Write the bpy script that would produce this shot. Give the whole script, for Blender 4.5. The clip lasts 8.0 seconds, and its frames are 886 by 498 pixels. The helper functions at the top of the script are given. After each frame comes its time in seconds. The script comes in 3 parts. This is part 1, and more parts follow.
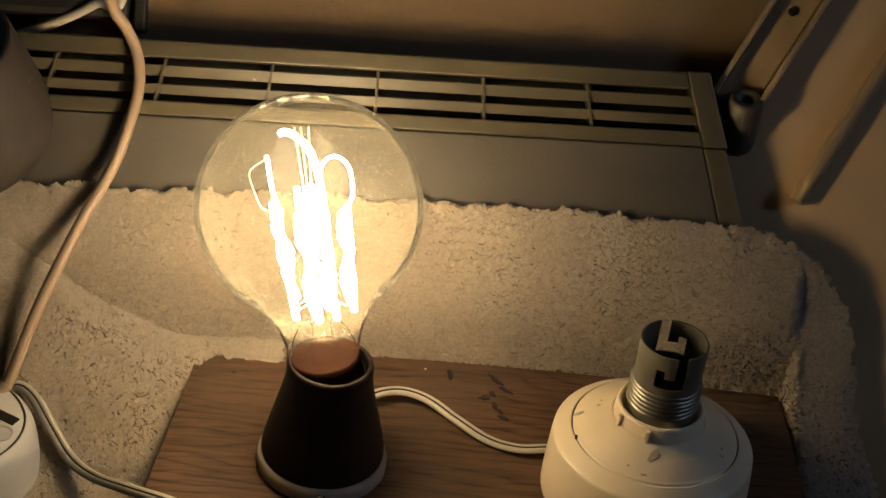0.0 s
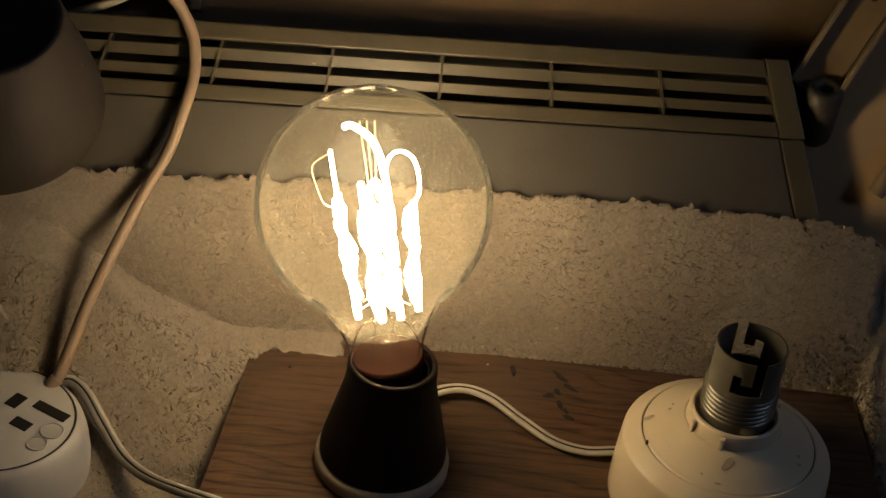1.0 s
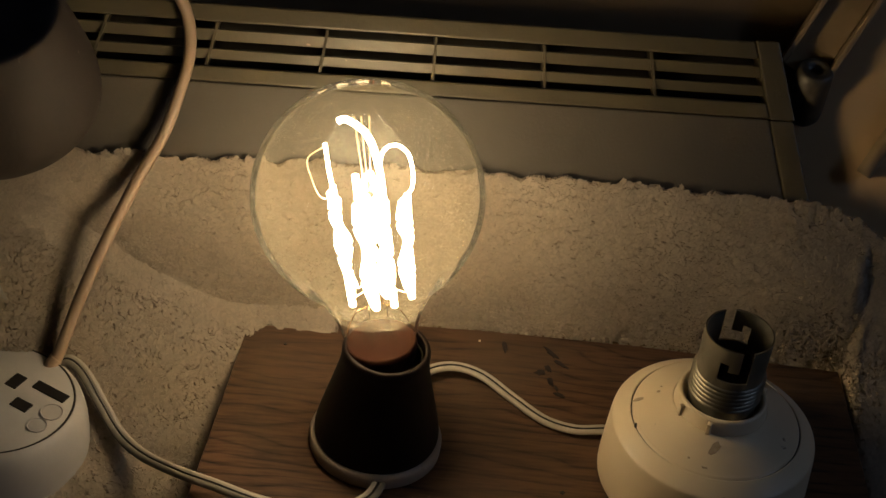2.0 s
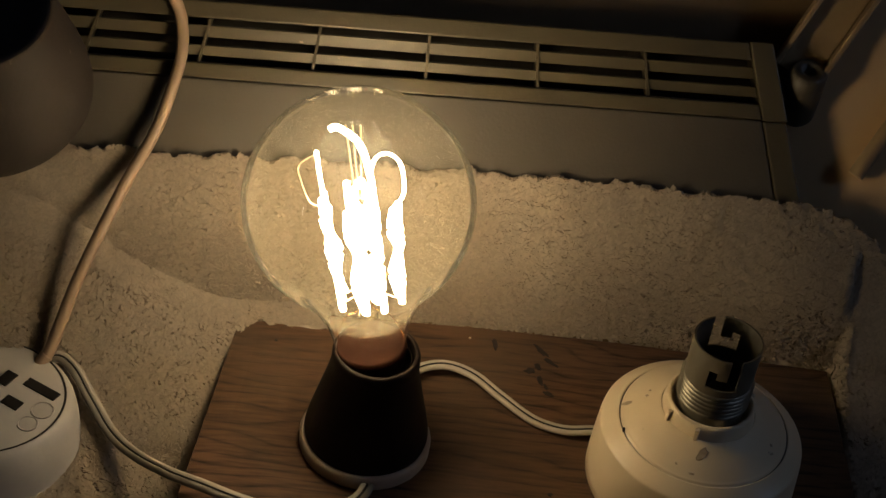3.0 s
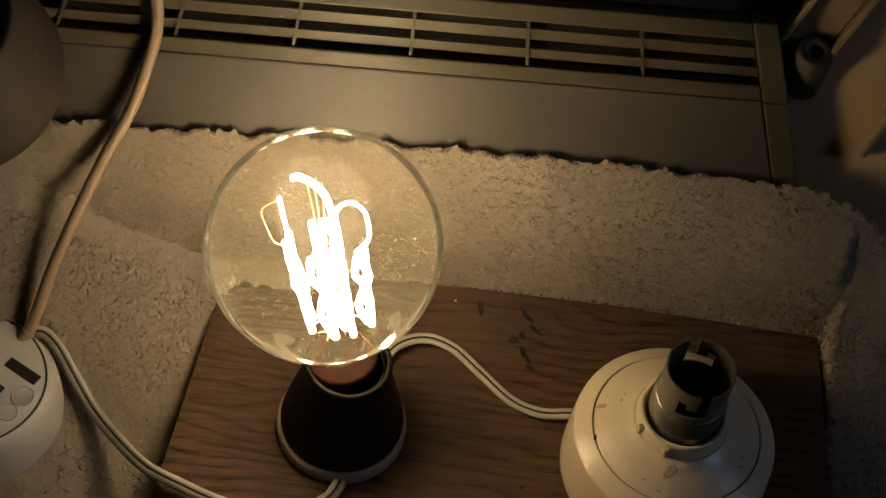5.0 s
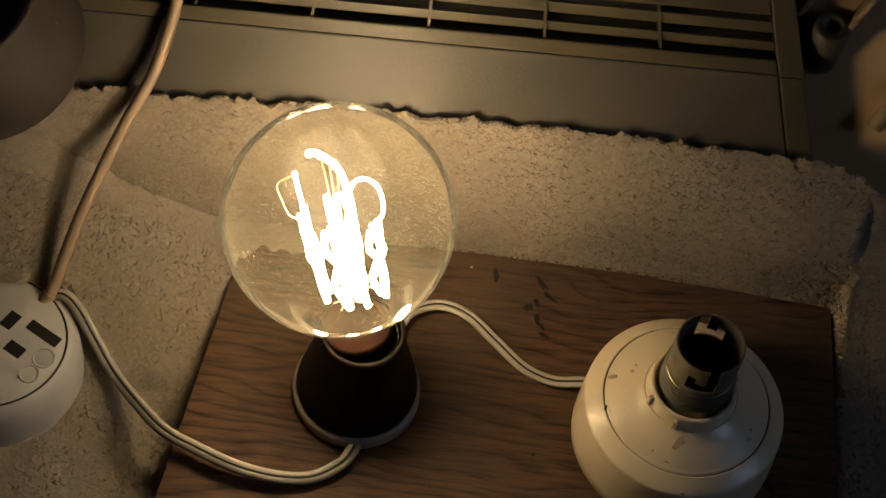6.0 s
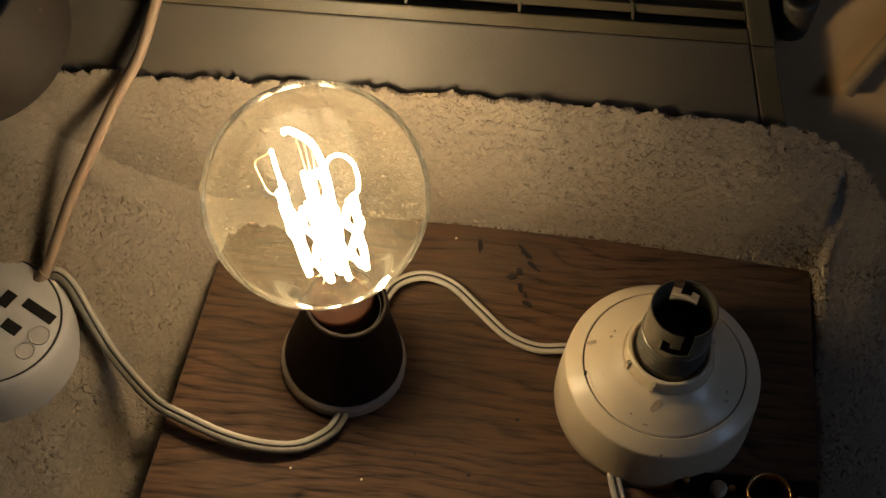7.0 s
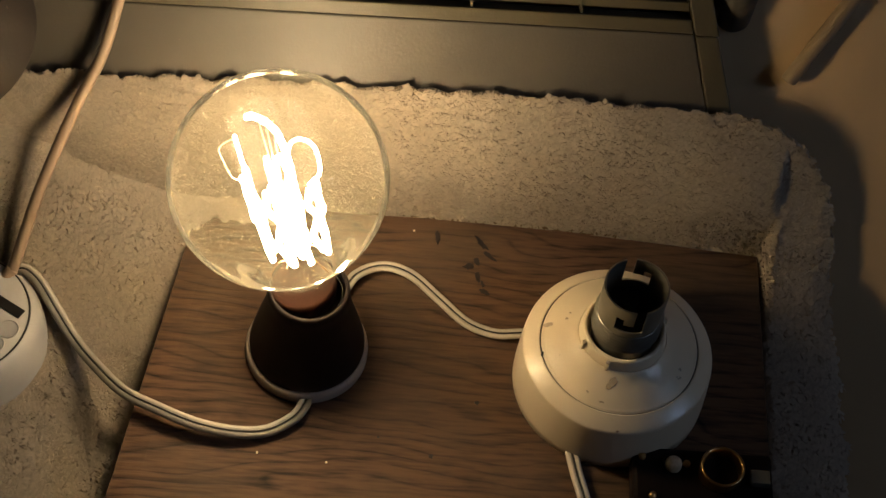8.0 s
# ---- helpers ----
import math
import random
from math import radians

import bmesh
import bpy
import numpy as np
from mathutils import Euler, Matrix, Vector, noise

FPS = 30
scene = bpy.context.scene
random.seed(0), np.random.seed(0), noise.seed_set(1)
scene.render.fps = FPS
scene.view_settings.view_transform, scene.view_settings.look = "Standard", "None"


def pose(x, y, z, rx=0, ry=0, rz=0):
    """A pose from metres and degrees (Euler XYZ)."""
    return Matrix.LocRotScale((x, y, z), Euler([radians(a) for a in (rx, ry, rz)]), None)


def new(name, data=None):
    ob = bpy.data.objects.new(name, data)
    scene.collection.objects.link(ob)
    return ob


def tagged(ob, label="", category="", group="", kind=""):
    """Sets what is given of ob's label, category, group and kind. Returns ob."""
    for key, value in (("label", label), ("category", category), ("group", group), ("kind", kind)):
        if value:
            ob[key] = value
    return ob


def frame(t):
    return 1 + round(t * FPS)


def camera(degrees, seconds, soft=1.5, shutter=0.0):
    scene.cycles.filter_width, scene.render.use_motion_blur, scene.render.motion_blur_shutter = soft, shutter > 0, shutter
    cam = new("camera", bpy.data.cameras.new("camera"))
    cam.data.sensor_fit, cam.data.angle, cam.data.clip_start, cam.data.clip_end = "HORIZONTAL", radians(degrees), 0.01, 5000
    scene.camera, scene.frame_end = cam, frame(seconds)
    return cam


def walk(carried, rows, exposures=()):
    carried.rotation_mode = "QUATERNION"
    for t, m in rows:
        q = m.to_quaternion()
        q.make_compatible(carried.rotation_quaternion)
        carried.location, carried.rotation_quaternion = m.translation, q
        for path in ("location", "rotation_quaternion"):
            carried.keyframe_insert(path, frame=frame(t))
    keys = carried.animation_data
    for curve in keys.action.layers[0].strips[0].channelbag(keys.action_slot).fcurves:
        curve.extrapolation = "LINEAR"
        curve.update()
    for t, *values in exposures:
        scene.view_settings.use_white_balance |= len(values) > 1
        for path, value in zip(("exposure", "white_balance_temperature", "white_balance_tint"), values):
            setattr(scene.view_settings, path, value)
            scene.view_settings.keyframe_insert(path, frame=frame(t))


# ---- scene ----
cam = camera(27.0, 8.0)
PATH = [
    (0, -0.0069, -0.5589, 0.4689, -5.27, -33.38, 7.67),
    (0.5, -0.0203, -0.5401, 0.4642, -4.89, -33.90, 7.83),
    (1, -0.0189, -0.5260, 0.4669, -4.31, -35.13, 7.74),
    (1.5, -0.0213, -0.5197, 0.4826, -4.74, -36.88, 7.90),
    (3, -0.0231, -0.5009, 0.5161, -5.67, -39.93, 9.31),
    (3.5, -0.0204, -0.4838, 0.5324, -5.88, -42.04, 9.61),
    (4, -0.0096, -0.4511, 0.5668, -5.48, -46.01, 9.92),
    (5.5, 0.0055, -0.3488, 0.6399, -4.64, -56.40, 10.29),
    (6, 0.0082, -0.3556, 0.6441, -3.90, -56.81, 10.05),
    (6.5, 0.0177, -0.3575, 0.6619, -2.97, -57.80, 8.88),
    (7, 0.0286, -0.3627, 0.6609, -2.15, -57.91, 7.40),
    (7.5, -0.0014, -0.3766, 0.6676, -6.60, -57.43, 11.09),
    (8, 0.0276, -0.3965, 0.6646, -4.46, -56.08, 8.31),
]
walk(cam, [(t, pose(x, y, z, 90 + pitch, 0, yaw) @ pose(0, 0, 0, 0, 0, roll)) for t, x, y, z, yaw, pitch, roll in PATH],
     exposures=[(0.0, -0.07), (0.5, -0.46), (1.0, -0.73), (1.5, -0.88), (4.0, -0.90), (6.5, -0.60), (7.5, -0.32), (8.0, -0.16)])

# ---- world and light ----
world = bpy.data.worlds.new("world")
scene.world = world
world.use_nodes = True
bg = world.node_tree.nodes["Background"]
bg.inputs["Color"].default_value = (0.35, 0.5, 0.8, 1)
bg.inputs["Strength"].default_value = 0.02



# ---- materials ----
def mat(name, colour, rough=0.6, second=None, scale=40.0, contrast=0.5, bump=0.0, bump_scale=300.0, metal=0.0, island=False, spots=None, coat=0.0):
    """Noise-varied principled material; colours mix at two scales, optional dark spots."""
    m = bpy.data.materials.new(name)
    m.use_nodes = True
    nt = m.node_tree
    b = nt.nodes["Principled BSDF"]
    b.inputs["Roughness"].default_value, b.inputs["Metallic"].default_value = rough, metal
    b.inputs["Coat Weight"].default_value = coat
    co = nt.nodes.new("ShaderNodeTexCoord")
    n1 = nt.nodes.new("ShaderNodeTexNoise")
    n1.inputs["Scale"].default_value, n1.inputs["Detail"].default_value = scale, 6
    nt.links.new(co.outputs["Object"], n1.inputs["Vector"])
    ramp = nt.nodes.new("ShaderNodeMapRange")
    ramp.inputs["From Min"].default_value, ramp.inputs["From Max"].default_value = 0.5 - contrast / 2, 0.5 + contrast / 2
    nt.links.new(n1.outputs["Fac"], ramp.inputs["Value"])
    mix = nt.nodes.new("ShaderNodeMix")
    mix.data_type = "RGBA"
    mix.inputs[6].default_value = (*colour, 1)
    mix.inputs[7].default_value = (*(second or [c * 0.75 for c in colour]), 1)
    nt.links.new(ramp.outputs["Result"], mix.inputs[0])
    last = mix.outputs[2]
    if island:
        geo = nt.nodes.new("ShaderNodeNewGeometry")
        hsv = nt.nodes.new("ShaderNodeHueSaturation")
        mr = nt.nodes.new("ShaderNodeMapRange")
        mr.inputs["To Min"].default_value, mr.inputs["To Max"].default_value = 0.72, 1.2
        nt.links.new(geo.outputs["Random Per Island"], mr.inputs["Value"])
        nt.links.new(mr.outputs["Result"], hsv.inputs["Value"])
        nt.links.new(last, hsv.inputs["Color"])
        last = hsv.outputs["Color"]
    if spots:
        n2 = nt.nodes.new("ShaderNodeTexNoise")
        n2.inputs["Scale"].default_value, n2.inputs["Detail"].default_value = spots[1], 3
        nt.links.new(co.outputs["Object"], n2.inputs["Vector"])
        r2 = nt.nodes.new("ShaderNodeMapRange")
        r2.inputs["From Min"].default_value, r2.inputs["From Max"].default_value = spots[2], spots[2] + 0.05
        nt.links.new(n2.outputs["Fac"], r2.inputs["Value"])
        m2 = nt.nodes.new("ShaderNodeMix")
        m2.data_type = "RGBA"
        nt.links.new(r2.outputs["Result"], m2.inputs[0])
        nt.links.new(last, m2.inputs[6])
        m2.inputs[7].default_value = (*spots[0], 1)
        last = m2.outputs[2]
    nt.links.new(last, b.inputs["Base Color"])
    if bump:
        n3 = nt.nodes.new("ShaderNodeTexNoise")
        n3.inputs["Scale"].default_value, n3.inputs["Detail"].default_value = bump_scale, 4
        nt.links.new(co.outputs["Object"], n3.inputs["Vector"])
        bp = nt.nodes.new("ShaderNodeBump")
        bp.inputs["Strength"].default_value, bp.inputs["Distance"].default_value = bump, 0.001
        nt.links.new(n3.outputs["Fac"], bp.inputs["Height"])
        nt.links.new(bp.outputs["Normal"], b.inputs["Normal"])
    return m


def wood_mat():
    """Old stained softwood: growth rings stretched along the board, with fine fibres and grey wear."""
    m = bpy.data.materials.new("old_stained_pine")
    m.use_nodes = True
    nt = m.node_tree
    b = nt.nodes["Principled BSDF"]
    b.inputs["Roughness"].default_value = 0.72
    b.inputs["Specular IOR Level"].default_value = 0.3
    co = nt.nodes.new("ShaderNodeTexCoord")
    # growth lines: rows along the board, bent by a long slow noise, thin and dark on one side
    sep = nt.nodes.new("ShaderNodeSeparateXYZ")
    nt.links.new(co.outputs["Object"], sep.inputs[0])
    mpw = nt.nodes.new("ShaderNodeMapping")
    mpw.inputs["Scale"].default_value = (9, 26, 26)
    nt.links.new(co.outputs["Object"], mpw.inputs["Vector"])
    bend = nt.nodes.new("ShaderNodeTexNoise")
    bend.inputs["Scale"].default_value, bend.inputs["Detail"].default_value = 1.0, 2.5
    nt.links.new(mpw.outputs["Vector"], bend.inputs["Vector"])
    bent = nt.nodes.new("ShaderNodeMath")
    bent.operation = "MULTIPLY"
    bent.inputs[1].default_value = 7.0
    nt.links.new(bend.outputs["Fac"], bent.inputs[0])
    rows_ = nt.nodes.new("ShaderNodeMath")
    rows_.operation = "MULTIPLY_ADD"
    rows_.inputs[1].default_value = 165.0
    nt.links.new(sep.outputs["Y"], rows_.inputs[0])
    nt.links.new(bent.outputs[0], rows_.inputs[2])
    saw = nt.nodes.new("ShaderNodeMath")
    saw.operation = "FRACT"
    nt.links.new(rows_.outputs[0], saw.inputs[0])
    wave = nt.nodes.new("ShaderNodeValToRGB")
    for pos, g in ((0.0, 0.55), (0.5, 1.0)):
        wave.color_ramp.elements[0 if pos == 0 else 1].position = pos
        wave.color_ramp.elements[0 if pos == 0 else 1].color = (g, g, g, 1)
    for pos, g in ((0.80, 0.75), (0.92, 0.12), (1.0, 0.45)):
        wave.color_ramp.elements.new(pos).color = (g, g, g, 1)
    nt.links.new(saw.outputs[0], wave.inputs["Fac"])
    mp2 = nt.nodes.new("ShaderNodeMapping")
    mp2.inputs["Scale"].default_value = (60, 620, 300)
    nt.links.new(co.outputs["Object"], mp2.inputs["Vector"])
    fib = nt.nodes.new("ShaderNodeTexNoise")
    fib.inputs["Scale"].default_value, fib.inputs["Detail"].default_value = 1.0, 5
    nt.links.new(mp2.outputs["Vector"], fib.inputs["Vector"])
    wear = nt.nodes.new("ShaderNodeTexNoise")
    wear.inputs["Scale"].default_value, wear.inputs["Detail"].default_value = 14, 6
    nt.links.new(co.outputs["Object"], wear.inputs["Vector"])
    ramp = nt.nodes.new("ShaderNodeValToRGB")
    ramp.color_ramp.elements[0].position, ramp.color_ramp.elements[0].color = 0.44, (0.009, 0.004, 0.0025, 1)
    ramp.color_ramp.elements[1].position, ramp.color_ramp.elements[1].color = 0.98, (0.122, 0.065, 0.036, 1)
    mid = ramp.color_ramp.elements.new(0.60)
    mid.color = (0.046, 0.0240, 0.0132, 1)
    add = nt.nodes.new("ShaderNodeMath")
    add.operation = "MULTIPLY_ADD"
    add.inputs[1].default_value = 1.9
    mp3 = nt.nodes.new("ShaderNodeMapping")
    mp3.inputs["Scale"].default_value = (16, 90, 80)
    nt.links.new(co.outputs["Object"], mp3.inputs["Vector"])
    fib2 = nt.nodes.new("ShaderNodeTexNoise")
    fib2.inputs["Scale"].default_value, fib2.inputs["Detail"].default_value = 1.0, 7
    fib2.inputs["Roughness"].default_value, fib2.inputs["Distortion"].default_value = 0.65, 1.2
    nt.links.new(mp3.outputs["Vector"], fib2.inputs["Vector"])
    both = nt.nodes.new("ShaderNodeMath")
    both.operation = "MULTIPLY"
    nt.links.new(fib.outputs["Fac"], both.inputs[0])
    nt.links.new(fib2.outputs["Fac"], both.inputs[1])
    nt.links.new(both.outputs[0], add.inputs[0])
    half = nt.nodes.new("ShaderNodeMath")
    half.operation = "MULTIPLY"
    half.inputs[1].default_value = 0.46
    fade = nt.nodes.new("ShaderNodeMix")
    fade.data_type = "RGBA"
    fade.inputs[7].default_value = (0.72, 0.72, 0.72, 1)
    fm = nt.nodes.new("ShaderNodeMapRange")
    fm.inputs["From Min"].default_value, fm.inputs["From Max"].default_value = 0.36, 0.62
    fm.inputs["To Max"].default_value = 0.25
    fn = nt.nodes.new("ShaderNodeTexNoise")
    fn.inputs["Scale"].default_value, fn.inputs["Detail"].default_value = 28, 4
    nt.links.new(co.outputs["Object"], fn.inputs["Vector"])
    nt.links.new(fn.outputs["Fac"], fm.inputs["Value"])
    nt.links.new(fm.outputs["Result"], fade.inputs[0])
    nt.links.new(wave.outputs["Color"], fade.inputs[6])
    nt.links.new(fade.outputs[2], half.inputs[0])
    nt.links.new(half.outputs[0], add.inputs[2])
    nt.links.new(add.outputs[0], ramp.inputs["Fac"])
    mix = nt.nodes.new("ShaderNodeMix")
    mix.data_type = "RGBA"
    mix.inputs[7].default_value = (0.080, 0.055, 0.033, 1)
    mr = nt.nodes.new("ShaderNodeMapRange")
    mr.inputs["From Min"].default_value, mr.inputs["From Max"].default_value = 0.40, 0.68
    mr.inputs["To Max"].default_value = 0.6
    nt.links.new(wear.outputs["Fac"], mr.inputs["Value"])
    nt.links.new(mr.outputs["Result"], mix.inputs[0])
    nt.links.new(ramp.outputs["Color"], mix.inputs[6])
    nt.links.new(mix.outputs[2], b.inputs["Base Color"])
    bp = nt.nodes.new("ShaderNodeBump")
    bp.inputs["Strength"].default_value, bp.inputs["Distance"].default_value = 0.45, 0.0006
    nt.links.new(add.outputs[0], bp.inputs["Height"])
    nt.links.new(bp.outputs["Normal"], b.inputs["Normal"])
    return m


def glass_mat(name="dusty_bloom_clear_glass", dusty=True):
    """Clear old bulb glass: see-through, mirror gloss by Fresnel, a film of dust that catches light and stands in for
    bloom.
    """
    m = bpy.data.materials.new(name)
    m.use_nodes = True
    nt = m.node_tree
    nt.nodes.remove(nt.nodes["Principled BSDF"])
    out = nt.nodes["Material Output"]
    tr = nt.nodes.new("ShaderNodeBsdfTransparent")
    tr.inputs["Color"].default_value = (0.985, 0.98, 0.96, 1)
    gl = nt.nodes.new("ShaderNodeBsdfGlossy")
    gl.inputs["Roughness"].default_value = 0.09
    du = nt.nodes.new("ShaderNodeBsdfTranslucent")
    du.inputs["Color"].default_value = (0.9, 0.82, 0.6, 1)
    co = nt.nodes.new("ShaderNodeTexCoord")
    n1 = nt.nodes.new("ShaderNodeTexNoise")
    n1.inputs["Scale"].default_value, n1.inputs["Detail"].default_value = 45, 8
    nt.links.new(co.outputs["Object"], n1.inputs["Vector"])
    n2 = nt.nodes.new("ShaderNodeTexNoise")
    n2.inputs["Scale"].default_value, n2.inputs["Detail"].default_value = 1700, 2
    nt.links.new(co.outputs["Object"], n2.inputs["Vector"])
    # film thickened beyond the real dust, as haze for the filament's missing bloom
    r1 = nt.nodes.new("ShaderNodeMapRange")
    r1.inputs["From Min"].default_value, r1.inputs["From Max"].default_value = 0.35, 0.75
    r1.inputs["To Min"].default_value, r1.inputs["To Max"].default_value = 0.020, 0.060
    nt.links.new(n1.outputs["Fac"], r1.inputs["Value"])
    r2 = nt.nodes.new("ShaderNodeMapRange")
    r2.inputs["From Min"].default_value, r2.inputs["From Max"].default_value = 0.642, 0.69
    r2.inputs["To Min"].default_value, r2.inputs["To Max"].default_value = 0.0, 0.38
    nt.links.new(n2.outputs["Fac"], r2.inputs["Value"])
    ad = nt.nodes.new("ShaderNodeMath")
    nt.links.new(r1.outputs["Result"], ad.inputs[0])
    nt.links.new(r2.outputs["Result"], ad.inputs[1])
    mix = nt.nodes.new("ShaderNodeMixShader")
    mix.inputs[0].default_value = 0.004
    if dusty:
        nt.links.new(ad.outputs[0], mix.inputs[0])
    nt.links.new(tr.outputs[0], mix.inputs[1])
    nt.links.new(du.outputs[0], mix.inputs[2])
    fr = nt.nodes.new("ShaderNodeFresnel")
    fr.inputs["IOR"].default_value = 1.055 if dusty else 1.05
    mx = nt.nodes.new("ShaderNodeMixShader")
    nt.links.new(fr.outputs[0], mx.inputs[0])
    nt.links.new(mix.outputs[0], mx.inputs[1])
    nt.links.new(gl.outputs[0], mx.inputs[2])
    gs = nt.nodes.new("ShaderNodeBsdfGlossy")
    gs.inputs["Roughness"].default_value = 0.015
    ms = nt.nodes.new("ShaderNodeMixShader")
    ms.inputs[0].default_value = 0.007 if dusty else 0.004
    nt.links.new(mx.outputs[0], ms.inputs[1])
    nt.links.new(gs.outputs[0], ms.inputs[2])
    nt.links.new(ms.outputs[0], out.inputs["Surface"])
    return m


def pile_mat():
    """Cotton loops: matt, letting some light through, each a little different."""
    m = mat("cream_terry", (0.62, 0.545, 0.445), 0.95, (0.51, 0.44, 0.35), 18, 0.5, island=True)
    nt = m.node_tree
    b = nt.nodes["Principled BSDF"]
    b.inputs["Specular IOR Level"].default_value = 0.1
    for n in nt.nodes:
        if n.bl_idname == "ShaderNodeMapRange" and n.inputs["To Min"].default_value > 0.5:
            n.inputs["To Min"].default_value, n.inputs["To Max"].default_value = 0.88, 1.1
    tl = nt.nodes.new("ShaderNodeBsdfTranslucent")
    nt.links.new(b.inputs["Base Color"].links[0].from_socket, tl.inputs["Color"])
    mx = nt.nodes.new("ShaderNodeMixShader")
    mx.inputs[0].default_value = 0.5
    nt.links.new(b.outputs[0], mx.inputs[1])
    nt.links.new(tl.outputs[0], mx.inputs[2])
    nt.links.new(mx.outputs[0], nt.nodes["Material Output"].inputs["Surface"])
    return m


def glow_mat(name, colour, strength):
    m = bpy.data.materials.new(name)
    m.use_nodes = True
    b = m.node_tree.nodes["Principled BSDF"]
    b.inputs["Base Color"].default_value = (0.8, 0.7, 0.5, 1)
    b.inputs["Emission Color"].default_value = (*colour, 1)
    b.inputs["Emission Strength"].default_value = strength
    return m


TERRY = pile_mat()
TERRY_BASE = mat("terry_ground", (0.62, 0.545, 0.445), 0.95, (0.51, 0.44, 0.35), 150, 0.5, 0.6, 600)
WOOD = wood_mat()
GLASS = glass_mat()
CLEAR = glass_mat("clear_stem_glass", False)
# both enamels far darker than cream or grey-white: weak light put into their colour
HEATER = mat("dim_lit_aged_cream_enamel", (0.082, 0.070, 0.043), 0.45, (0.066, 0.055, 0.034), 25, 0.6, 0.1, 500, spots=((0.2, 0.15, 0.1), 300, 0.74))
PANEL = mat("dim_lit_grey_white_enamel", (0.078, 0.069, 0.056), 0.5, (0.065, 0.057, 0.046), 20, 0.6, 0.08, 700, spots=((0.18, 0.14, 0.1), 260, 0.75))
# gap shade put into the colour: near black however the bulb lights it
DARK = mat("shaded_heater_inside", (0.018, 0.015, 0.011), 0.8)
BAKELITE = mat("dark_brown_bakelite", (0.009, 0.005, 0.004), 0.55, (0.006, 0.004, 0.003), 30, 0.5, 0.08, 400)
PORCELAIN = mat("worn_grey_porcelain", (0.40, 0.34, 0.29), 0.4, (0.28, 0.24, 0.20), 60, 0.6, spots=((0.12, 0.08, 0.05), 250, 0.7))
CREAM = mat("yellowed_white_bakelite", (0.80, 0.68, 0.49), 0.31, (0.67, 0.55, 0.375), 22, 0.6, 0.05, 300, spots=((0.16, 0.09, 0.05), 160, 0.735))
PLUGM = mat("greyed_white_plastic", (0.52, 0.50, 0.475), 0.45, (0.43, 0.41, 0.385), 40, 0.6, 0.05, 400, spots=((0.2, 0.15, 0.12), 200, 0.74))
SHELL = mat("tarnished_nickel", (0.33, 0.315, 0.26), 0.42, (0.21, 0.195, 0.155), 80, 0.6, 0.1, 500, metal=0.75)
STEEL = mat("bright_steel", (0.6, 0.58, 0.55), 0.2, (0.4, 0.38, 0.35), 80, 0.6, metal=1.0)
BRASS = mat("old_brass", (0.62, 0.40, 0.16), 0.3, (0.36, 0.2, 0.08), 90, 0.6, metal=1.0)
CAPM = mat("dark_copper_cap", (0.022, 0.008, 0.005), 0.85, (0.012, 0.005, 0.003), 90, 0.6)
CAPM.node_tree.nodes["Principled BSDF"].inputs["Specular IOR Level"].default_value = 0.02
BAKELITE.node_tree.nodes["Principled BSDF"].inputs["Specular IOR Level"].default_value = 0.14
COPPER = mat("copper_wire", (0.75, 0.42, 0.22), 0.25, metal=1.0)
FLEX = mat("white_flex", (0.54, 0.50, 0.43), 0.5, (0.40, 0.37, 0.31), 120, 0.5, spots=((0.2, 0.16, 0.12), 500, 0.75))
FLEX_GREY = mat("grey_flex", (0.22, 0.205, 0.17), 0.5, (0.15, 0.14, 0.115), 120, 0.5)
FLEX_BUFF = mat("buff_flex", (0.36, 0.26, 0.185), 0.5, (0.28, 0.20, 0.14), 60, 0.5)
BLACK = mat("black_hole", (0.012, 0.010, 0.009), 0.6)
STAIN = mat("dark_stain", (0.010, 0.006, 0.005), 0.7, (0.018, 0.010, 0.007), 400)
BROWN_SPOT = mat("brown_spot", (0.34, 0.25, 0.16), 0.6, (0.50, 0.41, 0.29), 500)
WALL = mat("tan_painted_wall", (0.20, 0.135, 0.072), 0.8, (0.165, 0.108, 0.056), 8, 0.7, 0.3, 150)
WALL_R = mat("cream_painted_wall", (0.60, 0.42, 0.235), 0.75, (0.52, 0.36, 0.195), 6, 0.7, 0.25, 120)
FLOORM = mat("dark_carpet", (0.05, 0.04, 0.035), 0.95, (0.03, 0.025, 0.02), 60, 0.6)
BENCHM = mat("dark_wood_bench", (0.09, 0.055, 0.035), 0.6, (0.05, 0.03, 0.02), 30)
POTM = mat("grey_brown_stoneware", (0.030, 0.021, 0.0155), 0.75, (0.019, 0.0135, 0.010), 35, 0.6, 0.15, 300, spots=((0.08, 0.06, 0.05), 120, 0.72))
POT_TOP = mat("dark_grey_stoneware", (0.012, 0.010, 0.009), 0.75, (0.04, 0.038, 0.04), 40)
HOT = glow_mat("glowing_filament", (1.0, 0.757, 0.45), 66)
# wires are no lamp: a faint glow stands in for filament light on them
WARM_WIRE = glow_mat("glow_painted_support_wire", (1.0, 0.72, 0.35), 1.2)
VALVEM = mat("dull_valve_metal", (0.085, 0.075, 0.06), 0.5, (0.05, 0.043, 0.034), 90, 0.6, 0.1, 400)
PIPEM = mat("old_cream_pipe_paint", (0.34, 0.25, 0.15), 0.6, (0.26, 0.185, 0.105), 60, 0.6, 0.15, 300)
SKY = glow_mat("overcast_pane", (0.5, 0.66, 1.0), 15.0)


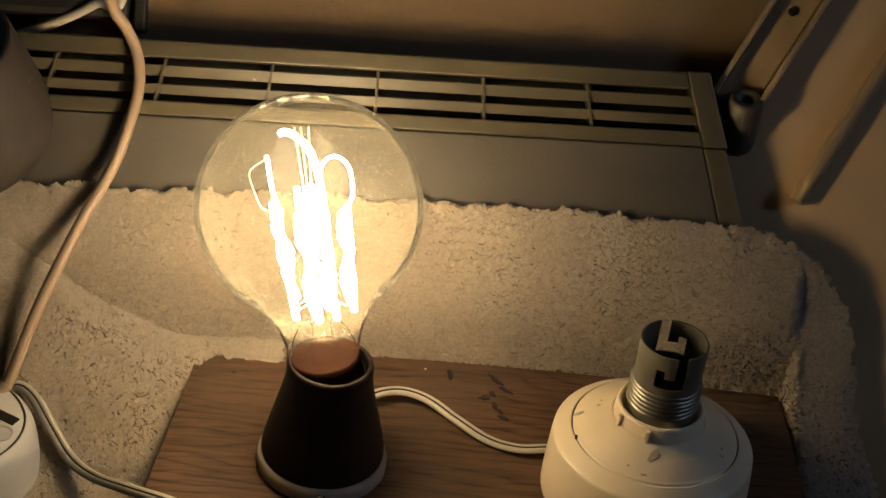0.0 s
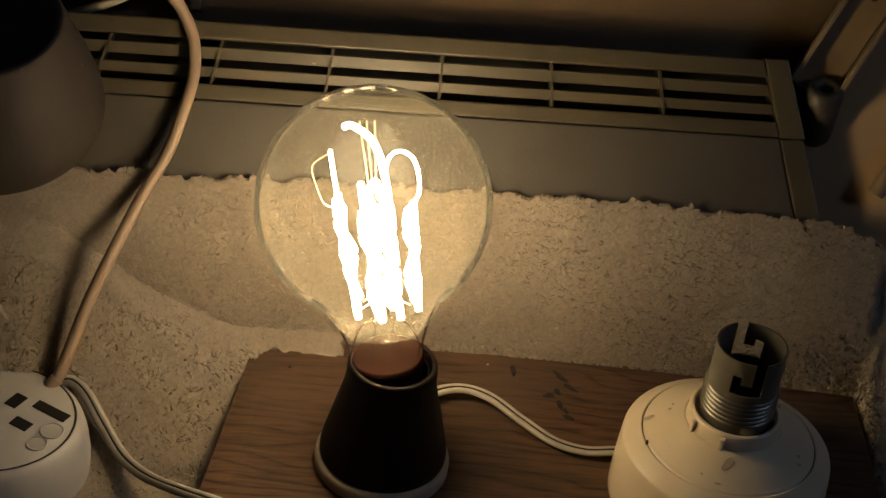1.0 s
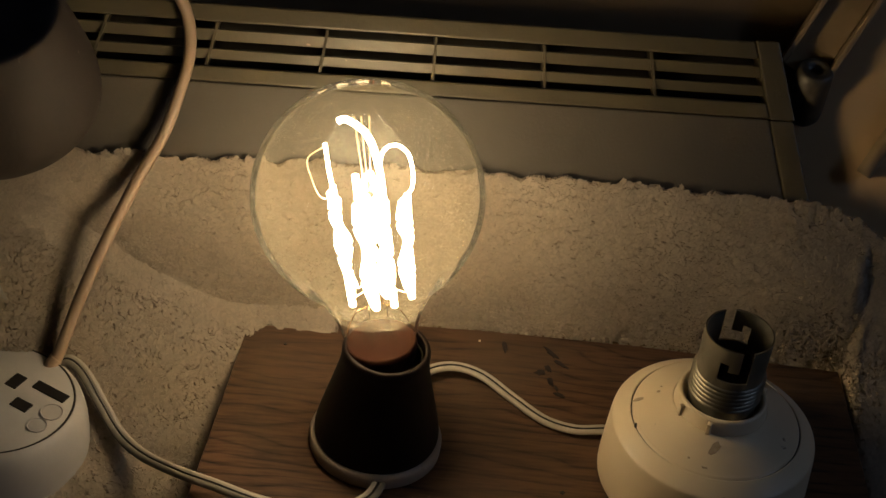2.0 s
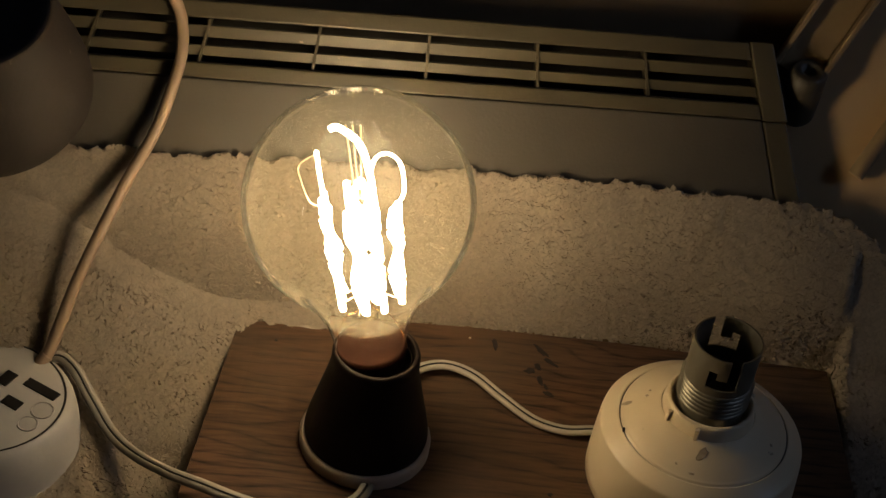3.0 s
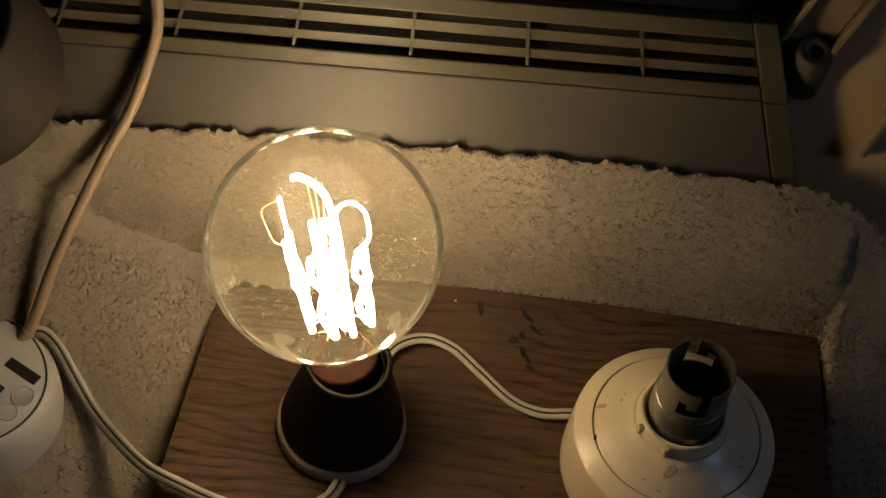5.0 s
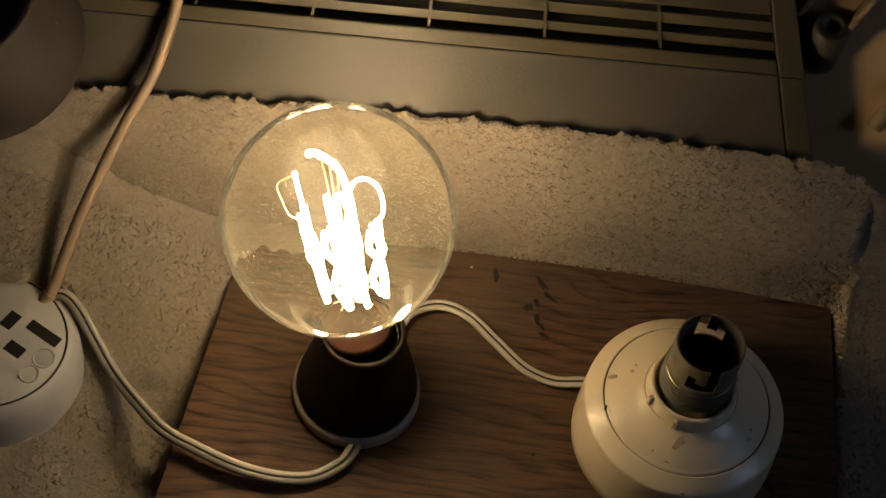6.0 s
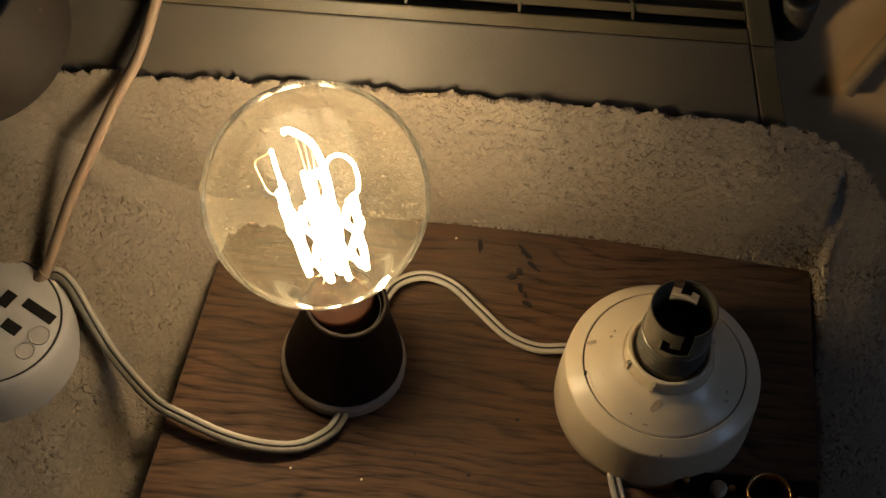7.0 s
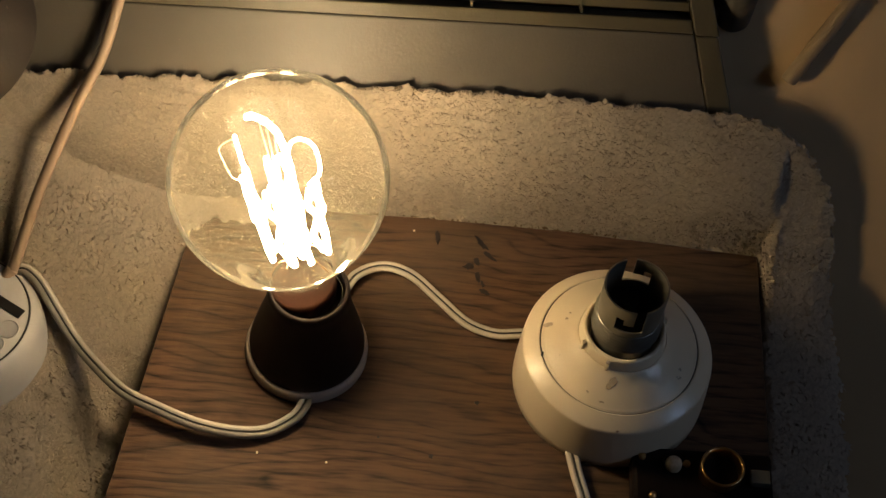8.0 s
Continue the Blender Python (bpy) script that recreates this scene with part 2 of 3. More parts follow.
# ---- mesh helpers ----
def link(name, bm, material, parent=None, label="", smooth=False, kind=""):
    me = bpy.data.meshes.new(name)
    bm.to_mesh(me)
    bm.free()
    if smooth:
        me.shade_smooth()
    me.materials.append(material)
    ob = new(name, me)
    if parent:
        ob.parent = parent
    return tagged(ob, label=label, kind=kind)


def part(name, bm, material, parent, label="", smooth=False):
    return link(name, bm, material, parent, label, smooth)


def thing(name, at, label, category, group="", kind="", rz=0):
    e = new(name)
    e.empty_display_size = 0.01
    e.matrix_basis = pose(*at, 0, 0, rz)
    return tagged(e, label, category, group, kind)


def box(x0, x1, y0, y1, z0, z1, bevel=0.0, m=None, bm=None):
    bm = bm or bmesh.new()
    r = bmesh.ops.create_cube(bm, size=1, matrix=Matrix.Translation(((x0 + x1) / 2, (y0 + y1) / 2, (z0 + z1) / 2)) @ Matrix.Diagonal((x1 - x0, y1 - y0, z1 - z0, 1)))
    if bevel:
        vs = set(r["verts"])
        es = [e for e in bm.edges if e.verts[0] in vs]
        bmesh.ops.bevel(bm, geom=es, offset=bevel, segments=2, affect="EDGES", profile=0.6)
    if m:
        bmesh.ops.transform(bm, matrix=m, verts=bm.verts)
    return bm


def lathe(profile, n=64, squash=1.0, close=True):
    """Surface of revolution about z from (radius, height) pairs; ends at radius 0 close."""
    bm = bmesh.new()
    rings = []
    for r, z in profile:
        if r < 1e-6:
            rings.append([bm.verts.new((0, 0, z))])
        else:
            rings.append([bm.verts.new((r * math.cos(2 * math.pi * k / n), squash * r * math.sin(2 * math.pi * k / n), z)) for k in range(n)])
    for a, b in zip(rings, rings[1:]):
        for k in range(n):
            q = [a[k % len(a)], a[(k + 1) % len(a)], b[(k + 1) % len(b)], b[k % len(b)]]
            u = []
            for v in q:
                if v not in u:
                    u.append(v)
            if len(u) > 2:
                bm.faces.new(u)
    bmesh.ops.recalc_face_normals(bm, faces=bm.faces)
    return bm


def smooth_profile(pts, step=6):
    """Catmull-Rom through 2D or 3D points."""
    out = []
    P = [Vector(p) for p in pts]
    for i in range(len(P) - 1):
        p0, p1, p2, p3 = P[max(i - 1, 0)], P[i], P[i + 1], P[min(i + 2, len(P) - 1)]
        for k in range(step):
            t = k / step
            out.append(0.5 * (2 * p1 + (p2 - p0) * t + (2 * p0 - 5 * p1 + 4 * p2 - p3) * t * t + (3 * p1 - p0 - 3 * p2 + p3) * t ** 3))
    out.append(P[-1])
    return out


def tube(pts, r, sides=10, step=8, shift=0.0, bm=None, raw=False):
    """A round cord through points; shift moves it sideways, for one core of a twin flex."""
    bm = bm or bmesh.new()
    path = [Vector(p) for p in pts] if raw else smooth_profile(pts, step)
    rings = []
    for i, p in enumerate(path):
        d = (path[min(i + 1, len(path) - 1)] - path[max(i - 1, 0)]).normalized()
        side = d.cross(Vector((0, 0, 1)))
        side = side.normalized() if side.length > 1e-3 else Vector((1, 0, 0))
        up = side.cross(d)
        c = p + side * shift
        rings.append([bm.verts.new(c + r * (math.cos(a) * side + math.sin(a) * up)) for a in (2 * math.pi * k / sides for k in range(sides))])
    for a, b in zip(rings, rings[1:]):
        for k in range(sides):
            bm.faces.new((a[k], a[(k + 1) % sides], b[(k + 1) % sides], b[k]))
    bm.faces.new(rings[0][::-1])
    bm.faces.new(rings[-1])
    return bm


def blob(cx, cy, z, rx, ry, seed, rot=0.0, thick=0.0003, n=14):
    """A thin uneven patch, for stains and chips."""
    rnd = random.Random(seed)
    bm = bmesh.new()
    top, low = [], []
    for k in range(n):
        a = 2 * math.pi * k / n
        s = rnd.uniform(0.6, 1.15)
        x, y = rx * s * math.cos(a), ry * s * math.sin(a)
        x, y = x * math.cos(rot) - y * math.sin(rot), x * math.sin(rot) + y * math.cos(rot)
        top.append(bm.verts.new((cx + x * 0.9, cy + y * 0.9, z + thick)))
        low.append(bm.verts.new((cx + x, cy + y, z - thick)))
    bm.faces.new(top)
    for k in range(n):
        bm.faces.new((low[k], low[(k + 1) % n], top[(k + 1) % n], top[k]))
    return bm


# ---- room ----
# frame of the sloping heater face: x along the grille, y up the slope, z out of it
FACE = Matrix.Translation((0, 0.1018, 0.0955)) @ Matrix.Rotation(radians(58), 4, "X") @ Matrix.Rotation(radians(1.7), 4, "Z")
# frame of the side wall: x away from the corner, y along the corner, z out of the wall
SIDE = FACE @ Matrix.Translation((0.180, 0.030, -0.015)) @ Matrix.Rotation(radians(-29), 4, "Z") @ Matrix.Rotation(radians(5), 4, "X") @ Matrix.Rotation(radians(-6), 4, "Y")
EAST, BACK, TOP, FLOOR_Z = 1.7, 1.2, 1.5, -0.62


def on_frame(bm, m):
    bmesh.ops.transform(bm, matrix=m, verts=bm.verts)
    return bm


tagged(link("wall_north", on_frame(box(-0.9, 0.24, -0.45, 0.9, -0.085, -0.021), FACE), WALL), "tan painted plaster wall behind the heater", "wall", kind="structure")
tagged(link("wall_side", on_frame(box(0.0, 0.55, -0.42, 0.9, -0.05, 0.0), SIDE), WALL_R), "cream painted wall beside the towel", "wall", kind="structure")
for nm, b in (("wall_back", (-2.3, EAST, BACK, BACK + 0.1, FLOOR_Z, TOP)), ("wall_west", (-2.4, -2.3, -2.6, BACK + 0.1, FLOOR_Z, TOP)),
              ("wall_south", (-2.3, EAST, -2.6, -2.5, FLOOR_Z, TOP))):
    tagged(link(nm, box(*b), WALL), "tan painted plaster wall", "wall", kind="structure")
tagged(link("ceiling", box(-2.4, EAST + 0.1, -2.6, BACK + 0.1, TOP, TOP + 0.1), WALL), "plain ceiling", "ceiling", kind="structure")
tagged(link("floor", box(-2.4, EAST + 0.1, -2.6, BACK + 0.1, FLOOR_Z - 0.1, FLOOR_Z), FLOORM), "dark floor below the bench", "floor", kind="structure")
# east wall with a window whose daylight glints in the bulb
WX, WY, WZ = EAST, -0.545, 1.15
for b in ((WX, WX + 0.1, -2.5, WY - 0.22, FLOOR_Z, TOP), (WX, WX + 0.1, WY + 0.22, BACK, FLOOR_Z, TOP),
          (WX, WX + 0.1, WY - 0.22, WY + 0.22, FLOOR_Z, WZ - 0.28), (WX, WX + 0.1, WY - 0.22, WY + 0.22, WZ + 0.28, TOP)):
    tagged(link("wall_east", box(*b), WALL), "tan painted plaster wall", "wall", kind="structure")
win = thing("window_1", (WX + 0.05, WY, WZ), "small window with dull blue daylight", "window", kind="structure")
for y0, y1 in ((-0.170, -0.012), (0.012, 0.130)):
    part("pane", box(0.03, 0.036, y0, y1, -0.20, 0.20), SKY, win)
wf = box(0, 0.04, -0.219, -0.170, -0.279, 0.279)
box(0, 0.04, 0.130, 0.219, -0.279, 0.279, bm=wf)
box(0, 0.04, -0.170, 0.130, -0.279, -0.20, bm=wf)
box(0, 0.04, -0.170, 0.130, 0.20, 0.279, bm=wf)
box(0, 0.04, -0.012, 0.012, -0.20, 0.20, bm=wf)
part("window_frame", wf, PANEL, win)

# pipe on the side wall
pipe = thing("wall_pipe", (0, 0, 0), "thin cream painted pipe running up the wall", "pipe")
pipe.matrix_basis = SIDE @ pose(0.045, -0.040, 0.0036)
part("tube", on_frame(lathe([(0, 0), (0.0030, 0), (0.0034, 0.0006), (0.0034, 0.6), (0, 0.6)], 20), Matrix.Rotation(radians(-90), 4, "X")), PIPEM, pipe, smooth=False)
for y in (0.10, 0.30):
    part("bracket", box(-0.006, 0.006, y, y + 0.008, -0.0035, 0.0042, 0.0008), PIPEM, pipe)
# rail in the corner
rail = thing("corner_rail", (0, 0, 0), "cream painted metal rail with screw holes", "rail")
rail.matrix_basis = SIDE @ pose(0.0, 0.0, 0.004)
part("web", box(-0.008, 0.008, -0.02, 0.6, -0.003, 0.001, 0.0006), PIPEM, rail)
part("flange", box(-0.0105, -0.0083, -0.02, 0.6, -0.003, 0.008, 0.0006), PIPEM, rail)
part("flange", box(0.0083, 0.0105, -0.02, 0.6, -0.003, 0.008, 0.0006), PIPEM, rail)
for y in (0.026, 0.085):
    part("screw", lathe([(0, 0.0), (0.0021, 0.0), (0.0018, 0.0009), (0, 0.0012)], 16), STEEL, rail).matrix_basis = pose(0, y, 0.0012)
# dark case behind the heater
case = thing("black_case", (0, 0, 0), "black plastic case behind the heater with a pale strip", "case")
case.matrix_basis = FACE @ pose(-0.150, 0.062, -0.0206)
part("shell", box(-0.075, 0.066, -0.030, 0.060, 0.0, 0.016, 0.003), BLACK, case)
part("strip", box(-0.010, 0.022, -0.022, -0.018, 0.0162, 0.0172, 0.0003), PANEL, case, "pale strip")
part("post", box(0.068, 0.073, -0.034, 0.060, 0.0, 0.010, 0.001), BLACK, case)

# ---- bench and towel ----
bench = thing("bench", (0, 0, FLOOR_Z), "dark wooden bench hidden under a towel", "bench")
H = -FLOOR_Z
part("top", box(-0.45, 0.205, -0.62, 0.055, H - 0.075, H - 0.032, 0.003), BENCHM, bench)
for x in (-0.42, 0.17):
    for y in (-0.59, 0.03):
        part("leg", box(x - 0.02, x + 0.02, y - 0.02, y + 0.02, 0.0, H - 0.076, 0.002), BENCHM, bench)

TOW_Z = -0.0190


def ease(a, b, v):
    t = min(1.0, max(0.0, (v - a) / (b - a)))
    return t * t * (3 - 2 * t)


def along(pairs, v):
    """Straight-line reading of a profile given as (place, height) pairs."""
    if v <= pairs[0][0]:
        return pairs[0][1]
    for (a, p), (b, q) in zip(pairs, pairs[1:]):
        if v <= b:
            return p + (q - p) * (v - a) / (b - a)
    return pairs[-1][1]


# rise of the cloth from the bench on to the heater, beside the board and behind it
BESIDE = [(-0.030, TOW_Z), (-0.008, -0.016), (0.010, -0.004), (0.030, 0.0145), (0.0505, 0.0340), (0.075, 0.0590), (0.086, 0.071)]
BEHIND = [(0.0655, TOW_Z), (0.0662, 0.004), (0.0675, 0.020), (0.0692, 0.031), (0.0718, 0.0415), (0.0762, 0.0540), (0.0820, 0.0660), (0.087, 0.0755)]
PAST_END = [(-0.08, -0.012), (0.000, -0.008), (0.030, -0.003), (0.050, 0.006), (0.0600, 0.020), (0.0660, 0.032), (0.0718, 0.0435), (0.0762, 0.0545), (0.0820, 0.0660), (0.087, 0.0755)]


def towel_edge_y(x):
    return 0.0818 + 0.0012 * math.exp(-((x - 0.10) / 0.08) ** 2) - 0.030 * max(0.0, -x - 0.02) + 0.0003 * math.sin(x * 190) + 0.0003 * math.sin(x * 517)


def towel_edge_x(y):
    return 0.2355 - 0.09 * max(0.0, y) + 0.0009 * math.sin(y * 170) + 0.0006 * math.sin(y * 471)


def in_towel(x, y):
    ex, ey = towel_edge_x(y), towel_edge_y(x)
    if x > ex or y > ey or x < -0.4 or y < -0.5:
        return False
    # the corner is cut round, more deeply along the edge than up the slope
    dx, dy = (x - (ex - 0.050)) / 0.050, (y - (ey - 0.024)) / 0.024
    return not (dx > 0 and dy > 0 and math.hypot(dx, dy) > 1.0)


def towel_z(x, y):
    far, beside = along(BEHIND, y + 0.0055 * ease(0.12, 0.20, x) * (1 - ease(0.062, 0.080, y))), along(BESIDE, y)
    low = min(beside, -0.013 + 0.25 * max(0.0, beside + 0.013))
    near = low + (max(far, low) - low) * ease(0.058 - 0.045 * (1 - ease(-0.115, -0.052, x)), 0.068, y)
    if x < 0.10:
        k = ease(-0.150, -0.050, x)
        z = beside * (1 - k) + (near if x < -0.010 else far) * k
    else:
        k = ease(0.1995, 0.2045, x)
        z = far * (1 - k) + along(PAST_END, y) * k
    z += 0.0009 * noise.noise((x * 26, y * 26, 0)) + 0.0006 * noise.noise((x * 85, y * 85, 3))
    d = (x + 0.098) * 0.35 + (y - 0.056) * 0.94
    z += 0.0016 * math.exp(-(d / 0.004) ** 2) * math.exp(-((x + 0.105) / 0.05) ** 2)
    o = max(0.0, x - 0.222)
    return z - 16.0 * o * o


towel = thing("towel", (0, 0, 0), "cream terry towel with looped pile, spread over bench and heater", "towel")
bm = bmesh.new()
grid = {}
xs = [-0.36 + 0.003 * i for i in range(201)]
ys = [-0.35 + 0.004 * j for j in range(95)] + [0.030 + 0.0012 * j for j in range(48)]
for i, x in enumerate(xs):
    for j, y in enumerate(ys):
        if in_towel(x, y):
            grid[i, j] = bm.verts.new((x, y, towel_z(x, y)))
for (i, j) in list(grid):
    q = [grid.get((i + a, j + b)) for a, b in ((0, 0), (1, 0), (1, 1), (0, 1))]
    if all(q):
        bm.faces.new(q)
skirt = bmesh.ops.extrude_edge_only(bm, edges=[e for e in bm.edges if e.is_boundary])
bmesh.ops.translate(bm, vec=(0, 0.002, -0.006), verts=[v for v in skirt["geom"] if isinstance(v, bmesh.types.BMVert)])
part("cloth", bm, TERRY_BASE, towel, smooth=True)

# looped pile: short bent tufts standing off the cloth
rnd = np.random.default_rng(5)
N = 480000
verts, faces = [], []
px = rnd.uniform(-0.20, 0.245, N)
py = rnd.uniform(-0.11, 0.087, N)
py[: N // 4] = rnd.uniform(0.064, 0.087, N // 4)      # the steep part holds more cloth
py[N // 4: N // 2] = rnd.uniform(0.056, 0.072, N // 2 - N // 4)
lean = rnd.uniform(0, 2 * math.pi, N)
size = rnd.uniform(0.7, 1.3, N)
turn = rnd.uniform(0, math.pi, N)
for k in range(N):
    x, y = float(px[k]), float(py[k])
    if not in_towel(x, y) or (-0.040 < x < 0.190 and y < 0.056):
        continue
    z = towel_z(x, y)
    nx, ny = towel_z(x - 0.001, y) - towel_z(x + 0.001, y), towel_z(x, y - 0.001) - towel_z(x, y + 0.001)
    n = Vector((nx, ny, 0.002)).normalized()
    e = Vector((1, 0, 0)) - n * n.x
    e.normalize()
    f = n.cross(e)
    a = 3.0 * noise.noise((x * 36, y * 36 + z * 36, 7)) + 2.4 * noise.noise((x * 240, y * 240 + z * 240, 5)) + 0.5 * math.sin(lean[k]) - 1.2
    s = 0.0014 * float(size[k]) * (1.0 + 0.40 * noise.noise((x * 210, (y + z) * 210, 11)))
    d = (e * math.cos(a) + f * math.sin(a)) * (s * 1.5)
    w = (e * math.cos(turn[k]) + f * math.sin(turn[k])) * 0.00068
    p = Vector((x, y, z)) - n * 0.0003
    m, t = p + d * 0.35 + n * (s * 0.85), p + d + n * (s * 0.75)
    b = len(verts)
    verts += [p - w, p + w, m + w, m - w, t + w * 0.7, t - w * 0.7]
    faces += [(b, b + 1, b + 2, b + 3), (b + 3, b + 2, b + 4, b + 5)]
me = bpy.data.meshes.new("pile")
me.from_pydata(verts, [], faces)
me.materials.append(TERRY)
pile = new("pile", me)
pile.parent = towel
tagged(pile, "short cream terry loops", kind="stuff")

# ---- heater ----
heater = thing("heater", (0, 0, 0), "cream enamelled heater with a louvred outlet grille, darkened for weak light", "heater")
heater.matrix_basis = FACE @ Matrix.Translation((0, 0, -0.0025))
L, R = -0.205, 0.1640


def casing(*b, bevel=0.0008, turn=0.0):
    """A sheet-metal piece in the heater's face, drawn in a little towards its back."""
    x0, x1, y0, y1, z0, z1 = b
    bm = box(x0, x1, y0, y1, z0, z1, bevel)
    if turn:
        c = Vector((0, (y0 + y1) / 2, (z0 + z1) / 2))
        bmesh.ops.rotate(bm, cent=c, matrix=Matrix.Rotation(turn, 3, "X"), verts=bm.verts)
    for v in bm.verts:
        v.co.x -= 2.2 * (v.co.x - 0.03) * v.co.y
    return bm


part("body", casing(L + 0.002, R - 0.002, -0.045, 0.0235, -0.018, -0.011), DARK, heater, "inside of the heater, gap shade put into its colour")
part("front_panel", casing(L + 0.009, R - 0.0098, -0.046, -0.0068, -0.008, 0.0), PANEL, heater, "grey-white enamelled sheet panel, weak light put into its colour")
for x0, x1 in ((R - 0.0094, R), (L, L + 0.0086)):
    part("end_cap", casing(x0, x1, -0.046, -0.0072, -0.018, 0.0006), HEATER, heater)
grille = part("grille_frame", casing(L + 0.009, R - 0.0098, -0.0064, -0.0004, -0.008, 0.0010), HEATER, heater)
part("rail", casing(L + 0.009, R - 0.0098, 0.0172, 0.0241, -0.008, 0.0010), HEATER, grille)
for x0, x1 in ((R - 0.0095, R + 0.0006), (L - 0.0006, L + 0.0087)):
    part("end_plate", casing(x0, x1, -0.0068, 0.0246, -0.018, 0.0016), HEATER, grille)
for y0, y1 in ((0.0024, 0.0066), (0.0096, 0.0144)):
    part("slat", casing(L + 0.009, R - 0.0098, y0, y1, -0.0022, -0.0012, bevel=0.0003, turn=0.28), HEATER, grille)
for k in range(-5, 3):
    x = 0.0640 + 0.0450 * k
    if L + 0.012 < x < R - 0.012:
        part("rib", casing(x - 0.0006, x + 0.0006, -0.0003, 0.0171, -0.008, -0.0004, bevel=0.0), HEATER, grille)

valve = thing("radiator_valve", (0, 0, 0), "dull grey metal valve fitting with a round hole", "valve")
valve.matrix_basis = FACE @ pose(0.1740, 0.010, -0.008, -48) @ Matrix.Scale(0.40, 4)
part("body", lathe([(0, -0.05), (0.016, -0.05), (0.019, -0.044), (0.019, 0.012), (0.0165, 0.016), (0.0155, 0.0165), (0.0085, 0.0165), (0.0080, 0.008), (0, 0.008)], 40), VALVEM, valve, smooth=True)
part("collar", lathe([(0.012, -0.08), (0.012, -0.051), (0, -0.051)], 24), VALVEM, valve)
part("spout", box(-0.024, -0.017, -0.010, 0.010, -0.040, -0.010, 0.003), VALVEM, valve)

# ---- stoneware pot ----
pot = thing("stoneware_pot", (0, 0, 0), "upturned grey-brown stoneware pot with a dark base", "pot")
pot.matrix_basis = FACE @ pose(-0.1500, -0.020, 0.014, -42) @ Matrix.Scale(0.74, 4)
part("body", lathe([tuple(p) for p in smooth_profile([(0.047, 0.0005), (0.0525, 0.002), (0.0555, 0.010), (0.0545, 0.022), (0.049, 0.042), (0.0425, 0.062), (0.040, 0.070), (0.0385, 0.0725)], 5)], 72), POTM, pot, smooth=True)
part("base_disc", lathe([(0.0384, 0.0722), (0.037, 0.0732), (0.034, 0.0722), (0, 0.0718)], 72), POT_TOP, pot, "dark unglazed base", smooth=True)

board = thing("wooden_board", (-0.0448, 0.0622, 0), "old reddish stained softwood board with dark marks", "board", rz=0.0)
bm = box(0, 0.2455, -0.215, 0, -0.0178, 0.0)
bmesh.ops.subdivide_edges(bm, edges=bm.edges, cuts=24, use_grid_fill=True)
for v in bm.verts:
    v.co.y += 0.0005 * noise.noise((v.co.x * 35, v.co.y * 5, 2)) * (1 if v.co.y > -0.01 else 0)
    if v.co.z > -0.001 and (v.co.y > -0.001 or v.co.x < 0.001):
        v.co.z -= 0.0009
    if v.co.x < 0.006 and v.co.y > -0.006:
        v.co.x += 0.002
        v.co.y -= 0.0012
for v in bm.verts:
    # the left end is cut aslant, the far edge runs a little out of square
    v.co.x += 0.145 * v.co.y * (1 - v.co.x / 0.2455)
    v.co.y -= 0.014 * v.co.x - 0.29 * v.co.x * (0.2425 - v.co.x)
part("plank", bm, WOOD, board)
inv = board.matrix_basis.inverted()


def on_board(x, y):
    p = inv @ Vector((x, y, 0))
    return p.x, p.y


for i, (x, y, rx, ry, rot) in enumerate(((0.0597, 0.0552, 0.0009, 0.0032, 0.1), (0.0790, 0.0535, 0.0040, 0.0010, -0.9), (0.0826, 0.0472, 0.0030, 0.0009, -0.7),
                                         (0.0738, 0.0412, 0.0022, 0.0013, 0.2), (0.0781, 0.0361, 0.0010, 0.0030, 0.2), (0.0811, 0.0285, 0.0022, 0.0009, -0.6),
                                         (0.0772, 0.0440, 0.0010, 0.0020, 0.4), (0.0800, 0.0325, 0.0007, 0.0018, 0.3))):
    part("stain", blob(*on_board(x, y), 0.0003, rx * 1.25, ry * 1.25, i, rot, 0.0002), STAIN, board)
for i, (x, y, r) in enumerate(((0.0796, -0.0258, 0.0010), (0.0618, -0.0520, 0.0011), (0.040, -0.045, 0.0005), (0.105, 0.030, 0.0005), (-0.030, 0.045, 0.0007))):
    part("nail_hole", blob(*on_board(x, y), 0.0003, r, r, 20 + i, 0, 0.0002), BLACK, board)
for i, (x, y) in enumerate(((0.0494, 0.0574), (0.105, 0.02), (0.02, -0.058), (-0.008, -0.056))):
    part("paint_fleck", blob(*on_board(x, y), 0.0002, 0.0005, 0.0006, 40 + i, 0, 0.0002, 8), CREAM, board)

# ---- brown lamp holder ----
holder = thing("lamp_holder", (0, 0, 0), "dark brown bakelite screw lamp holder on a pale ring", "lamp holder")
holder.matrix_basis = pose(0.0079, -0.0076, 0) @ Matrix.Scale(0.93, 4)
part("base_ring", lathe([(0, 0.0003), (0.0262, 0.0003), (0.0270, 0.0012), (0.0271, 0.0055), (0.0263, 0.0072), (0.0252, 0.0076), (0.0, 0.0076)], 72), PORCELAIN, holder, "worn pale porcelain ring", smooth=True)
part("cone", lathe([tuple(p) for p in smooth_profile([(0.0252, 0.0077), (0.0254, 0.0100), (0.0246, 0.0150), (0.0218, 0.0270), (0.0192, 0.0380), (0.0178, 0.0455), (0.0176, 0.0515), (0.0170, 0.0535), (0.0158, 0.0537), (0.0152, 0.0525), (0.0150, 0.0440), (0.0, 0.0438)], 5)], 72), BAKELITE, holder, smooth=True)
part("contact_sleeve", lathe([(0.0147, 0.0440), (0.0147, 0.0500), (0.0143, 0.0504), (0.0139, 0.0500), (0.0139, 0.0440)], 60), STEEL, holder, "bright steel sleeve", smooth=True)

